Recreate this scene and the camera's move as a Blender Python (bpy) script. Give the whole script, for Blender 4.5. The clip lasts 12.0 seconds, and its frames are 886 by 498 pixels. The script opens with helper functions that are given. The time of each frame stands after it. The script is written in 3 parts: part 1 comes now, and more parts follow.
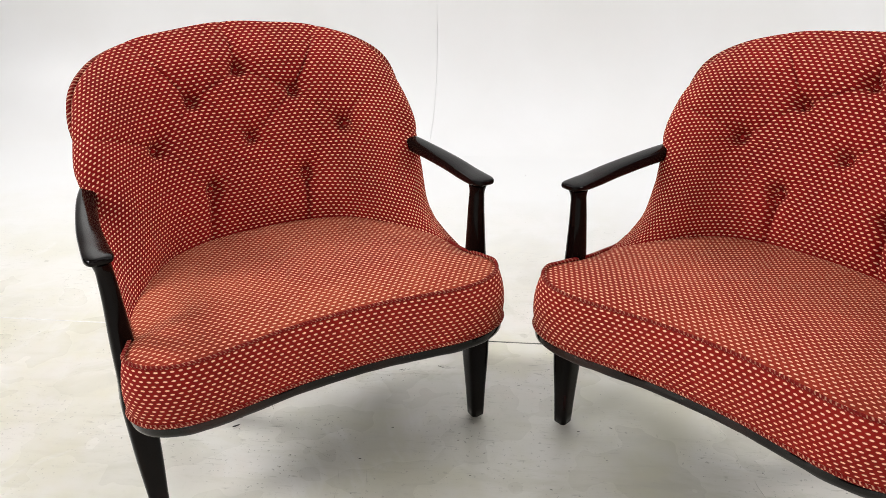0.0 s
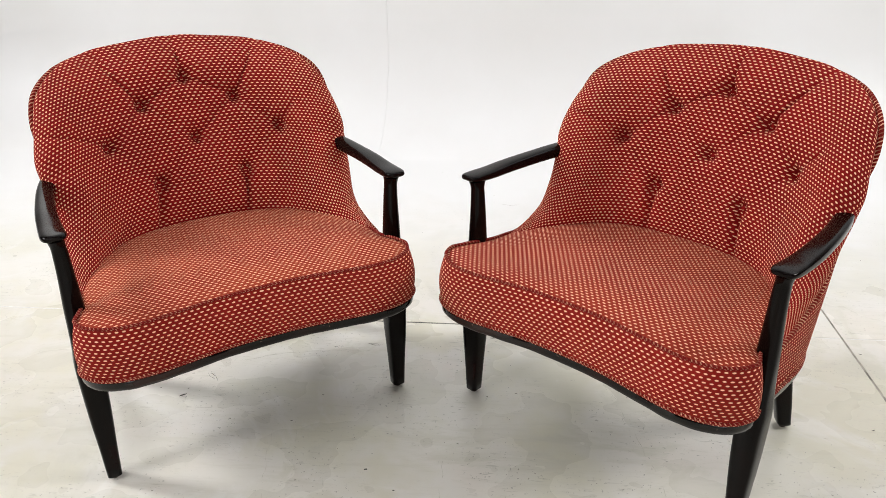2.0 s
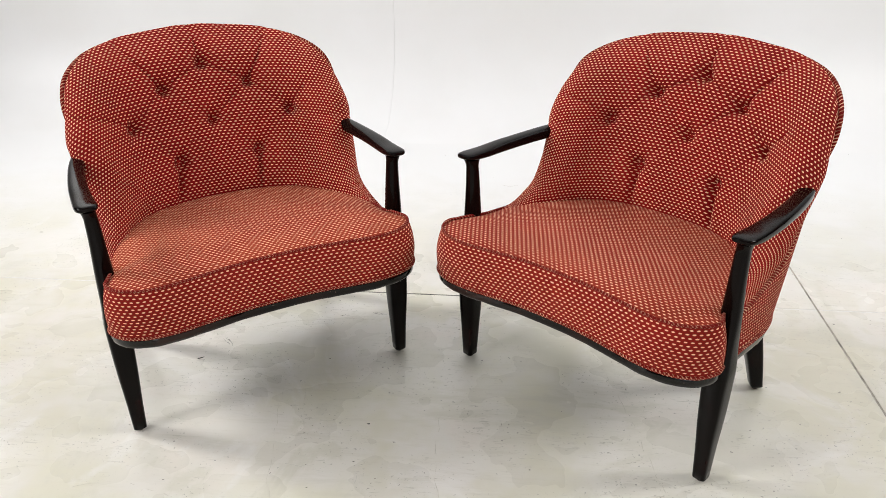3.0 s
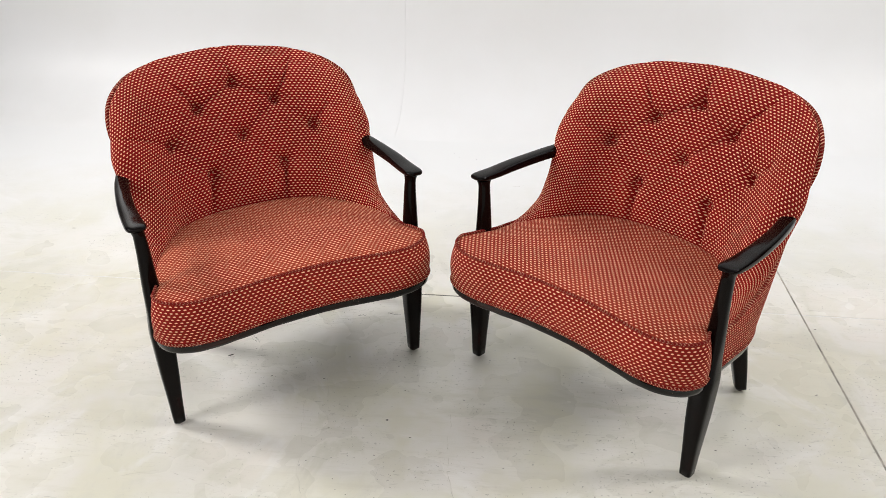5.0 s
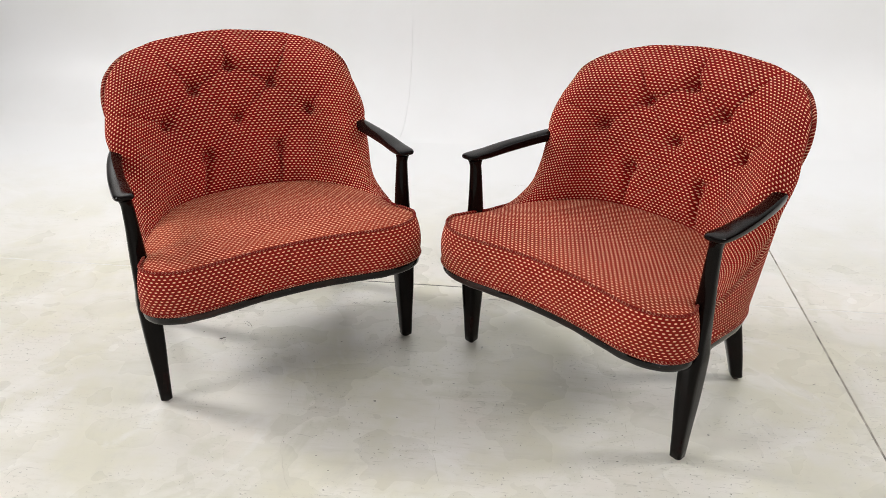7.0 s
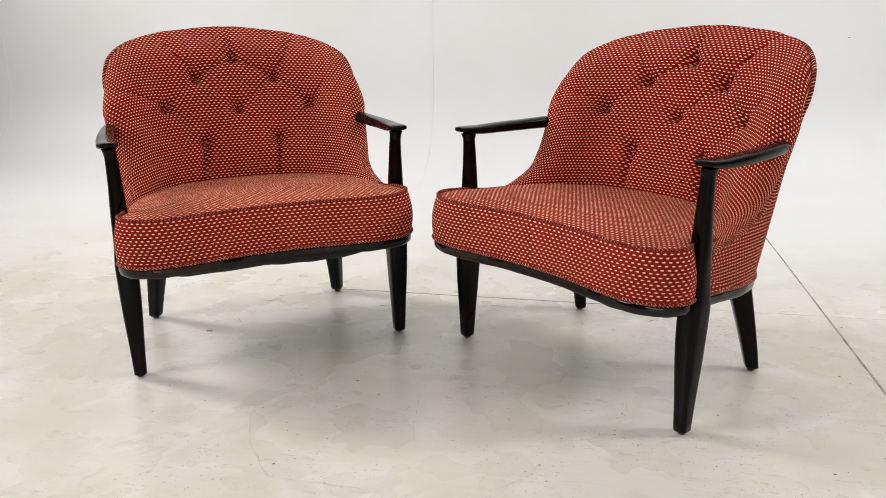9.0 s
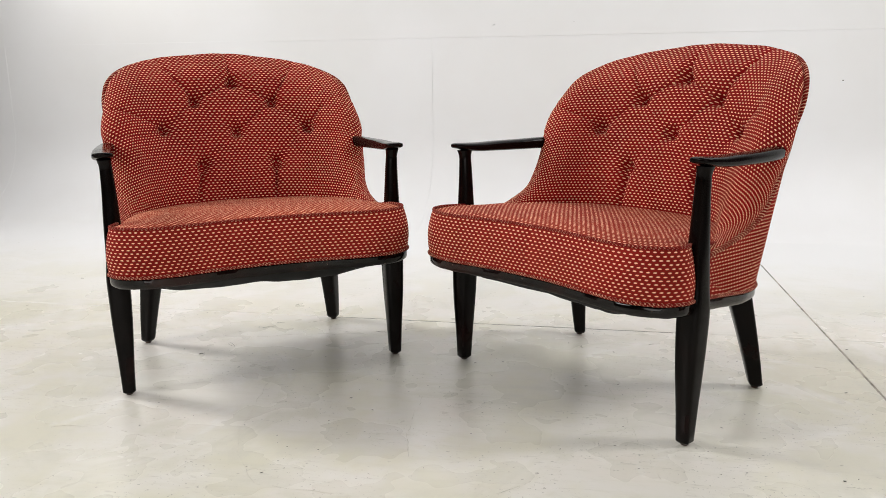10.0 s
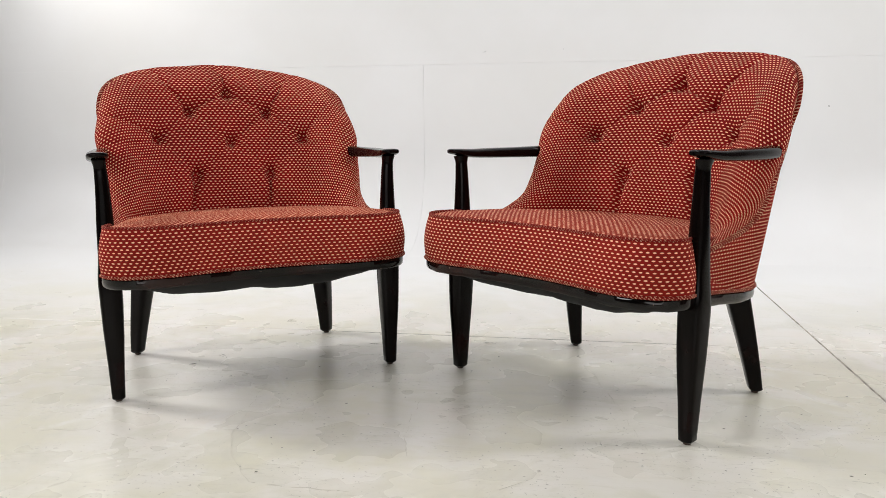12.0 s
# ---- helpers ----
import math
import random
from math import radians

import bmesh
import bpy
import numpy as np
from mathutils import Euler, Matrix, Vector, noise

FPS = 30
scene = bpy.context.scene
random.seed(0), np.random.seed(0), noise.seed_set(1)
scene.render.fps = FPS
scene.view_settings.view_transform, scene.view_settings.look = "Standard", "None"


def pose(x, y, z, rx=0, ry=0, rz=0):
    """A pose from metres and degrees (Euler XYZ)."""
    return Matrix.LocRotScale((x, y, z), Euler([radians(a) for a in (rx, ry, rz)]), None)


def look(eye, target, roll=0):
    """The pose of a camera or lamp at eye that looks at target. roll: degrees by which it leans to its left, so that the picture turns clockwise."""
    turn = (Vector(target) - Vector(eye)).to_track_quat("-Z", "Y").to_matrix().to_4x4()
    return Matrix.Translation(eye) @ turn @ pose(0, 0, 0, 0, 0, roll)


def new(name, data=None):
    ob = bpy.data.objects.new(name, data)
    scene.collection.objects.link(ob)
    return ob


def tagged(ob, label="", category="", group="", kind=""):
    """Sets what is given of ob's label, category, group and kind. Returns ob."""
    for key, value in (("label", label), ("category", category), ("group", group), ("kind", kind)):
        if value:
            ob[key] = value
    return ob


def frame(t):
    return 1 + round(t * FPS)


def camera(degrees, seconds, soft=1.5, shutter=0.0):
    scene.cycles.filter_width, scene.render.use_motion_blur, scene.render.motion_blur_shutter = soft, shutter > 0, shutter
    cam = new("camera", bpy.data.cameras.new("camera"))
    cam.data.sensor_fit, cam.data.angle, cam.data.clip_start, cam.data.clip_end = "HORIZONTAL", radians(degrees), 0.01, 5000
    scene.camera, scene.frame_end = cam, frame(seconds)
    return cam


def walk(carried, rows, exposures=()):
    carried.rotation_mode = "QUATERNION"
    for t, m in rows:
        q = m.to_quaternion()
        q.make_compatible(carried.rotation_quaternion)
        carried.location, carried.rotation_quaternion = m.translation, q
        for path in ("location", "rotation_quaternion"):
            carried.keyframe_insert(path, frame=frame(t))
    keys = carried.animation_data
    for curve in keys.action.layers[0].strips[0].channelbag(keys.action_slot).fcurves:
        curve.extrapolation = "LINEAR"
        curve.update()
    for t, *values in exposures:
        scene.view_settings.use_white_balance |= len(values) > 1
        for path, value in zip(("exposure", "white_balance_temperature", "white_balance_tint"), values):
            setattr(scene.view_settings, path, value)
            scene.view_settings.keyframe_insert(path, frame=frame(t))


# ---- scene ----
cam = camera(57.7, 12.0, soft=0.62)
PATH = [
    (0, (0.024, 0.05, 1.09), (0.006, 1.833, 0.185), -1.0),
    (0.5, (0.063, 0.021, 1.098), (0.082, 1.808, 0.201), -0.7),
    (1, (0.103, -0.028, 1.104), (0.133, 1.766, 0.22), -0.5),
    (1.5, (0.126, -0.096, 1.124), (0.166, 1.699, 0.242), -0.4),
    (2, (0.159, -0.174, 1.131), (0.188, 1.624, 0.255), -0.6),
    (2.5, (0.186, -0.252, 1.145), (0.197, 1.541, 0.259), -0.8),
    (3, (0.186, -0.316, 1.166), (0.189, 1.467, 0.261), -0.8),
    (5, (0.156, -0.414, 1.335), (0.156, 1.335, 0.363), -0.2),
    (5.5, (0.148, -0.416, 1.334), (0.151, 1.332, 0.364), -0.3),
    (6, (0.148, -0.423, 1.325), (0.142, 1.331, 0.363), -0.3),
    (6.5, (0.156, -0.439, 1.278), (0.14, 1.322, 0.331), -0.3),
    (7, (0.223, -0.46, 1.223), (0.179, 1.322, 0.315), -0.2),
    (7.2, (0.259, -0.459, 1.222), (0.204, 1.324, 0.317), -0.2),
    (8.8, (0.35, -0.522, 0.87), (0.195, 1.371, 0.241), -0.5),
    (9, (0.353, -0.529, 0.832), (0.194, 1.374, 0.24), -0.6),
    (9.5, (0.364, -0.538, 0.753), (0.198, 1.392, 0.256), -0.7),
    (10, (0.369, -0.541, 0.704), (0.201, 1.406, 0.279), -0.7),
    (10.5, (0.372, -0.542, 0.665), (0.206, 1.416, 0.289), -0.7),
    (11, (0.368, -0.541, 0.631), (0.205, 1.423, 0.29), -0.6),
    (11.5, (0.365, -0.543, 0.611), (0.214, 1.425, 0.286), -0.5),
    (12, (0.345, -0.547, 0.613), (0.21, 1.422, 0.294), -0.5),
]
walk(cam, [(t, look(eye, target, roll)) for t, eye, target, roll in PATH],
     exposures=[(0.0, -0.34, 6500, 10), (2.5, -0.35, 6500, 10), (5.0, -0.43, 6500, 10), (7.0, -0.46, 6500, 10), (9.5, -0.51, 6550, 10), (12.0, -0.51, 6500, 10)])

# ---- light ----
ROOM = -6.3  # the studio's turn about z, degrees
ROOM_M = pose(0, 0, 0, 0, 0, ROOM)

world = bpy.data.worlds.new("studio_world")
world.use_nodes = True
world.node_tree.nodes["Background"].inputs[0].default_value = (0.9, 0.95, 1.0, 1)
world.node_tree.nodes["Background"].inputs[1].default_value = 0.06
scene.world = world


def softbox(name, eye, target, sx, sy, watts, colour=(1.0, 0.985, 0.97), spread=180):
    data = bpy.data.lights.new(name, "AREA")
    data.shape, data.size, data.size_y = "RECTANGLE", sx, sy
    data.energy, data.color, data.spread = watts, colour, math.radians(spread)
    ob = new(name, data)
    ob.matrix_world = look(eye, target)
    return ob


softbox("softbox_lamp", (-3.1, 2.0, 2.6), (0.0, 1.2, 0.2), 0.6, 0.9, 50, spread=130)
softbox("softbox_lamp", (-3.1, -0.4, 2.6), (0.0, 1.2, 0.2), 1.0, 1.5, 22, spread=85)
softbox("softbox_lamp", (3.6, 1.05, 2.6), (0.3, 1.2, 0.2), 0.6, 0.9, 72)
# unseen overhead light, placed to suit the brightness of wall and floor
softbox("overhead_fill_lamp", (1.1, 2.5, 2.93), (1.1, 2.45, 0.0), 5.2, 1.0, 48, (0.97, 0.985, 1.0))
# second overhead fill, added to brighten the floor in front
softbox("overhead_fill_lamp", (0.4, 0.1, 2.93), (0.4, 0.15, 0.0), 3.4, 1.0, 20, (1.0, 0.99, 0.97))
# unseen lamp added to make the bright patch high on the left wall
softbox("wall_patch_fill", ROOM_M @ Vector((-2.15, 2.9, 1.95)), ROOM_M @ Vector((-2.0, 3.43, 1.6)), 0.3, 0.3, 12.5)
# wide front fill added to brighten the seat bands; no window stands there
softbox("front_fill_lamp", (0.3, -3.4, 1.2), (0.3, 1.5, 0.6), 4.0, 1.4, 76, (1.0, 0.985, 0.965))


# ---- materials ----
def material(name):
    m = bpy.data.materials.new(name)
    m.use_nodes = True
    nt = m.node_tree
    return m, nt, nt.nodes["Principled BSDF"]


def node(nt, kind, **inputs):
    n = nt.nodes.new(kind)
    for key, value in inputs.items():
        key = key.replace("_", " ")
        if isinstance(value, bpy.types.NodeSocket):
            nt.links.new(value, n.inputs[key])
        else:
            n.inputs[key].default_value = value
    return n


def maths(nt, op, a, b=None, c=None):
    n = nt.nodes.new("ShaderNodeMath")
    n.operation = op
    for i, v in enumerate((a, b, c)):
        if v is None:
            continue
        if isinstance(v, bpy.types.NodeSocket):
            nt.links.new(v, n.inputs[i])
        else:
            n.inputs[i].default_value = v
    return n.outputs[0]


def ramp(nt, fac, stops):
    n = nt.nodes.new("ShaderNodeValToRGB")
    el = n.color_ramp.elements
    while len(el) < len(stops):
        el.new(0.5)
    for e, (at, colour) in zip(el, stops):
        e.position, e.color = at, (*colour, 1) if len(colour) == 3 else colour
    n.color_ramp.interpolation = "EASE"
    nt.links.new(fac, n.inputs[0])
    return n.outputs[0]


def blend(nt, fac, a, b, kind="MIX"):
    n = nt.nodes.new("ShaderNodeMix")
    n.data_type, n.blend_type = "RGBA", kind
    for i, v in ((0, fac), (6, a), (7, b)):
        if isinstance(v, bpy.types.NodeSocket):
            nt.links.new(v, n.inputs[i])
        else:
            n.inputs[i].default_value = v if i == 0 else (*v, 1)
    return n.outputs[2]


def noise_of(nt, vector, scale, detail=4.0, rough=0.55):
    n = node(nt, "ShaderNodeTexNoise", Scale=scale, Detail=detail, Roughness=rough)
    nt.links.new(vector, n.inputs["Vector"])
    return n.outputs["Fac"]


def bump(nt, bsdf, height, strength, distance):
    n = node(nt, "ShaderNodeBump", Height=height, Strength=strength, Distance=distance)
    nt.links.new(n.outputs[0], bsdf.inputs["Normal"])


DOT_U, DOT_V = 0.0121, 0.0070  # spacing of the woven dots along and between the rows


def fabric_material(name, half_u=0.0039, half_v=0.0017, worn_or_pale=0.0):
    """Red upholstery cloth with staggered rows of cream woven ovals; the UV map is in metres."""
    m, nt, b = material(name)
    uv = nt.nodes.new("ShaderNodeTexCoord").outputs["UV"]
    sep = nt.nodes.new("ShaderNodeSeparateXYZ")
    nt.links.new(uv, sep.inputs[0])
    wob = noise_of(nt, uv, 260.0, 2.0)
    v = maths(nt, "DIVIDE", sep.outputs[1], DOT_V)
    row = maths(nt, "FLOOR", v)
    odd = maths(nt, "MULTIPLY", maths(nt, "FLOORED_MODULO", row, 2.0), 0.5)
    u = maths(nt, "ADD", maths(nt, "DIVIDE", sep.outputs[0], DOT_U), odd)
    fu = maths(nt, "MULTIPLY", maths(nt, "SUBTRACT", maths(nt, "FRACT", u), 0.5), DOT_U / half_u)
    fv = maths(nt, "MULTIPLY", maths(nt, "SUBTRACT", maths(nt, "FRACT", v), 0.5), DOT_V / half_v)
    d = maths(nt, "ADD", maths(nt, "MULTIPLY", fu, fu), maths(nt, "MULTIPLY", fv, fv))
    d = maths(nt, "ADD", d, maths(nt, "MULTIPLY", maths(nt, "SUBTRACT", wob, 0.5), 0.9))
    dot = ramp(nt, d, [(0.30, (1, 1, 1)), (1.05, (0, 0, 0))])
    thread = nt.nodes.new("ShaderNodeTexWave")
    thread.wave_type, thread.bands_direction = "BANDS", "Y"
    nt.links.new(uv, thread.inputs["Vector"])
    thread.inputs["Scale"].default_value = 260.0
    thread.inputs["Distortion"].default_value = 1.2
    thread.inputs["Detail"].default_value = 1.0
    fade = noise_of(nt, uv, 7.0, 5.0)
    red = ramp(nt, fade, [(0.3, (0.225, 0.0048, 0.0054)), (0.7, (0.305, 0.0078, 0.0080))])
    # patches of a paler, more orange red blended into the ground
    if worn_or_pale:
        rubbed_or_pale = ramp(nt, noise_of(nt, uv, 4.0, 3.0), [(0.35, (0.5, 0.5, 0.5)), (0.65, (1, 1, 1))])
        red = blend(nt, maths(nt, "MULTIPLY", rubbed_or_pale, worn_or_pale), red, (0.50, 0.105, 0.046))
    red = blend(nt, maths(nt, "MULTIPLY", thread.outputs["Fac"], 0.52), red, (0.11, 0.003, 0.003))
    cream = ramp(nt, wob, [(0.3, (0.98, 0.50, 0.32)), (0.7, (1.0, 0.64, 0.44))])
    colour = blend(nt, dot, red, cream)
    nt.links.new(colour, b.inputs["Base Color"])
    b.inputs["Roughness"].default_value = 0.85
    b.inputs["Specular IOR Level"].default_value = 0.1
    b.inputs["Sheen Weight"].default_value = 0.05
    b.inputs["Sheen Roughness"].default_value = 0.35
    b.inputs["Sheen Tint"].default_value = (1.0, 0.5, 0.3, 1)
    height = maths(nt, "ADD", maths(nt, "MULTIPLY", dot, 0.7), maths(nt, "MULTIPLY", thread.outputs["Fac"], 0.4))
    bump(nt, b, height, 0.5, 0.0008)
    return m


def welt_material(name, low, high):
    """The same cloth cut on the bias round a cord: slanting cream and red stitches."""
    m, nt, b = material(name)
    uv = nt.nodes.new("ShaderNodeTexCoord").outputs["UV"]
    sep = nt.nodes.new("ShaderNodeSeparateXYZ")
    nt.links.new(uv, sep.inputs[0])
    wob = noise_of(nt, uv, 180.0, 2.0)
    slant = maths(nt, "ADD", sep.outputs[0], maths(nt, "MULTIPLY", sep.outputs[1], 0.55))
    saw = maths(nt, "FRACT", maths(nt, "ADD", maths(nt, "DIVIDE", slant, 0.0078), maths(nt, "MULTIPLY", wob, 0.5)))
    mask = ramp(nt, saw, [(0.0, (0, 0, 0)), (0.12, (1, 1, 1)), (0.30, (1, 1, 1)), (0.42, (0, 0, 0))])
    patch = ramp(nt, noise_of(nt, uv, 45.0, 2.0), [(0.36, (low, low, low)), (0.62, (high, high, high))])
    colour = blend(nt, maths(nt, "MULTIPLY", mask, patch), (0.16, 0.006, 0.005), (0.90, 0.54, 0.36))
    nt.links.new(colour, b.inputs["Base Color"])
    b.inputs["Roughness"].default_value = 0.85
    b.inputs["Specular IOR Level"].default_value = 0.1
    bump(nt, b, saw, 0.5, 0.001)
    return m


def wood_material(name, rubbed_or_pale, chips, shine):
    """Near-black espresso lacquer with a little red-brown where it has rubbed thin."""
    m, nt, b = material(name)
    co = nt.nodes.new("ShaderNodeTexCoord").outputs["Object"]
    mp = node(nt, "ShaderNodeMapping", Scale=(30, 30, 4))
    nt.links.new(co, mp.inputs[0])
    grain = noise_of(nt, mp.outputs[0], 3.0, 6.0, 0.6)
    worn_or_pale = noise_of(nt, co, 9.0, 4.0)
    dark = ramp(nt, grain, [(0.3, (0.0020, 0.0015, 0.0015)), (0.75, (0.0045, 0.0025, 0.002))])
    colour = blend(nt, ramp(nt, worn_or_pale, [(0.55 - rubbed_or_pale, (0, 0, 0)), (0.8 - rubbed_or_pale, (0.8, 0.8, 0.8))]), dark, (0.016 + 0.06 * rubbed_or_pale, 0.0035 + 0.03 * rubbed_or_pale, 0.0028 + 0.02 * rubbed_or_pale))
    chip = noise_of(nt, co, 120.0, 3.0, 0.6)
    colour = blend(nt, ramp(nt, chip, [(0.745 - chips, (0, 0, 0)), (0.78 - chips, (0.6, 0.6, 0.6))]), colour, (0.22, 0.16, 0.12))
    nt.links.new(colour, b.inputs["Base Color"])
    nt.links.new(ramp(nt, worn_or_pale, [(0.3, (0.10, 0.10, 0.10)), (0.8, (0.22, 0.22, 0.22))]), b.inputs["Roughness"])
    b.inputs["Specular IOR Level"].default_value = shine
    bump(nt, b, maths(nt, "ADD", grain, maths(nt, "MULTIPLY", worn_or_pale, 6.0 * rubbed_or_pale)), 0.08 + rubbed_or_pale, 0.001)
    return m


def plain_material(name, colour, rough, metal=0.0, grain=0.25, scale=40.0):
    m, nt, b = material(name)
    co = nt.nodes.new("ShaderNodeTexCoord").outputs["Object"]
    f = noise_of(nt, co, scale)
    low = tuple(c * (1 - grain) for c in colour)
    nt.links.new(ramp(nt, f, [(0.3, low), (0.7, colour)]), b.inputs["Base Color"])
    b.inputs["Roughness"].default_value, b.inputs["Metallic"].default_value = rough, metal
    bump(nt, b, f, 0.15, 0.001)
    return m


def concrete_material():
    """White-painted, trowelled concrete, scuffed and stained, with a dull shine."""
    m, nt, b = material("painted_concrete")
    co = nt.nodes.new("ShaderNodeTexCoord").outputs["Object"]
    cloud = noise_of(nt, co, 1.6, 3.0, 0.5)
    mottle = noise_of(nt, co, 6.0, 2.5, 0.5)
    fine = noise_of(nt, co, 70.0, 5.0, 0.6)
    base = ramp(nt, cloud, [(0.3, (0.73, 0.70, 0.645)), (0.5, (0.78, 0.755, 0.705)), (0.7, (0.82, 0.80, 0.765))])
    stain = ramp(nt, mottle, [(0.25, (0.6, 0.6, 0.6)), (0.72, (0, 0, 0))])
    base = blend(nt, stain, base, (0.69, 0.67, 0.56))
    tint = noise_of(nt, co, 2.6, 4.0, 0.6)
    base = blend(nt, ramp(nt, tint, [(0.38, (0.7, 0.7, 0.7)), (0.53, (0, 0, 0))]), base, (0.69, 0.665, 0.53))
    base = blend(nt, ramp(nt, tint, [(0.52, (0, 0, 0)), (0.66, (0.6, 0.6, 0.6))]), base, (0.80, 0.745, 0.68))
    # swirls left by the trowel and by wiping
    swirl = nt.nodes.new("ShaderNodeTexNoise")
    nt.links.new(co, swirl.inputs["Vector"])
    for key, value in (("Scale", 2.2), ("Detail", 6.0), ("Roughness", 0.62), ("Distortion", 2.4)):
        swirl.inputs[key].default_value = value
    base = blend(nt, ramp(nt, swirl.outputs["Fac"], [(0.36, (0.75, 0.75, 0.75)), (0.47, (0, 0, 0))]), base, (0.655, 0.635, 0.545))
    base = blend(nt, ramp(nt, swirl.outputs["Fac"], [(0.55, (0, 0, 0)), (0.68, (0.6, 0.6, 0.6))]), base, (0.84, 0.82, 0.78))
    speck = ramp(nt, noise_of(nt, co, 120.0, 3.0, 0.6), [(0.62, (0, 0, 0)), (0.69, (0.85, 0.85, 0.85))])
    where = ramp(nt, noise_of(nt, co, 5.0, 4.0), [(0.42, (0.06, 0.06, 0.06)), (0.62, (0.9, 0.9, 0.9))])
    base = blend(nt, maths(nt, "MULTIPLY", speck, where), base, (0.24, 0.22, 0.18))
    mp = node(nt, "ShaderNodeMapping", Scale=(1.0, 5.0, 1.0), Rotation=(0, 0, 0.5))
    nt.links.new(co, mp.inputs[0])
    scuff = ramp(nt, noise_of(nt, mp.outputs[0], 24.0, 4.0, 0.65), [(0.58, (0, 0, 0)), (0.68, (0.6, 0.6, 0.6))])
    base = blend(nt, maths(nt, "MULTIPLY", scuff, where), base, (0.42, 0.40, 0.34))
    mq = node(nt, "ShaderNodeMapping", Scale=(1.0, 7.0, 1.0), Rotation=(0, 0, -0.7))
    nt.links.new(co, mq.inputs[0])
    wiped = ramp(nt, noise_of(nt, mq.outputs[0], 5.0, 6.0, 0.7), [(0.50, (0, 0, 0)), (0.70, (0.35, 0.35, 0.35))])
    base = blend(nt, wiped, base, (0.60, 0.575, 0.48))
    # whiter towards the cyclorama, close to the wall's colour
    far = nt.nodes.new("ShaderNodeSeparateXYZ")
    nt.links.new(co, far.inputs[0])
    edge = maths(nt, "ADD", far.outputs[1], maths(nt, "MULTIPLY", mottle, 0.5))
    whiter = nt.nodes.new("ShaderNodeMapRange")
    nt.links.new(edge, whiter.inputs[0])
    whiter.inputs[1].default_value, whiter.inputs[2].default_value = 1.9, 2.9
    base = blend(nt, whiter.outputs[0], base, (0.82, 0.82, 0.82))
    nt.links.new(base, b.inputs["Base Color"])
    gloss = ramp(nt, mottle, [(0.3, (0.22, 0.22, 0.22)), (0.7, (0.36, 0.36, 0.36))])
    nt.links.new(blend(nt, whiter.outputs[0], gloss, (0.42, 0.42, 0.42)), b.inputs["Roughness"])
    h = maths(nt, "ADD", maths(nt, "MULTIPLY", cloud, 0.5), maths(nt, "MULTIPLY", fine, 0.15))
    bump(nt, b, h, 0.12, 0.004)
    return m


def wall_material(name, colour, rough):
    m, nt, b = material(name)
    co = nt.nodes.new("ShaderNodeTexCoord").outputs["Object"]
    big = noise_of(nt, co, 1.2, 4.0)
    fine = noise_of(nt, co, 60.0, 4.0)
    low = (colour[0] * 0.95, colour[1] * 0.945, colour[2] * 0.93)
    nt.links.new(ramp(nt, big, [(0.3, low), (0.7, colour)]), b.inputs["Base Color"])
    b.inputs["Roughness"].default_value = rough
    h = maths(nt, "ADD", maths(nt, "MULTIPLY", big, 3.0), maths(nt, "MULTIPLY", fine, 0.12))
    bump(nt, b, h, 0.10, 0.01)
    return m


FABRIC = fabric_material("dotted_upholstery")
# seat tops: paler, more orange copies of the cloth, strongest on the left chair
SEAT_FABRIC = fabric_material("seat_upholstery", worn_or_pale=0.34)
ORANGE_FABRIC = fabric_material("orange_upholstery", worn_or_pale=0.60)
# front band lightened a little: light from the front put into its colour
BAND_FABRIC = fabric_material("lit_band_upholstery", worn_or_pale=0.10)
WELT = welt_material("bias_welt", 0.12, 0.75)
# seat-top piping: the same cord with its cream flecks drawn fainter
SEAT_WELT = welt_material("faint_bias_welt", 0.03, 0.40)
WOOD = wood_material("espresso_lacquer", 0.0, 0.0, 0.11)
RAIL_WOOD = wood_material("scuffed_espresso_lacquer", 0.14, 0.045, 0.30)
BLACK_CLOTH = plain_material("black_dust_cloth", (0.0028, 0.0028, 0.0025), 1.0)
BUTTON_CLOTH = fabric_material("button_cloth")
GLIDE = plain_material("brown_plastic", (0.06, 0.035, 0.025), 0.5)
STEEL = plain_material("dull_steel", (0.62, 0.60, 0.56), 0.4, 0.9)
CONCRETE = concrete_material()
FILLER = plain_material("joint_filler", (0.26, 0.245, 0.215), 0.9, grain=0.85, scale=26.0)
PALE_FILLER = plain_material("pale_joint_filler", (0.52, 0.48, 0.41), 0.9, grain=0.7, scale=20.0)
PAINTED = plain_material("painted_over_filler", (0.86, 0.85, 0.81), 0.7, grain=0.25, scale=60.0)
WALL = wall_material("white_cyclorama_paint", (0.85, 0.85, 0.855), 0.42)
PLAIN_WALL = wall_material("dark_grey_shell_paint", (0.10, 0.10, 0.105), 0.7)
GRIT = plain_material("dark_grit", (0.05, 0.047, 0.04), 0.9)
SEAM = plain_material("grey_seam", (0.76, 0.76, 0.75), 0.8, grain=0.4, scale=6.0)


# ---- mesh helpers ----
def thing(name, m=None):
    ob = new(name)
    ob.empty_display_size = 0.1
    if m is not None:
        ob.matrix_world = m
    return ob


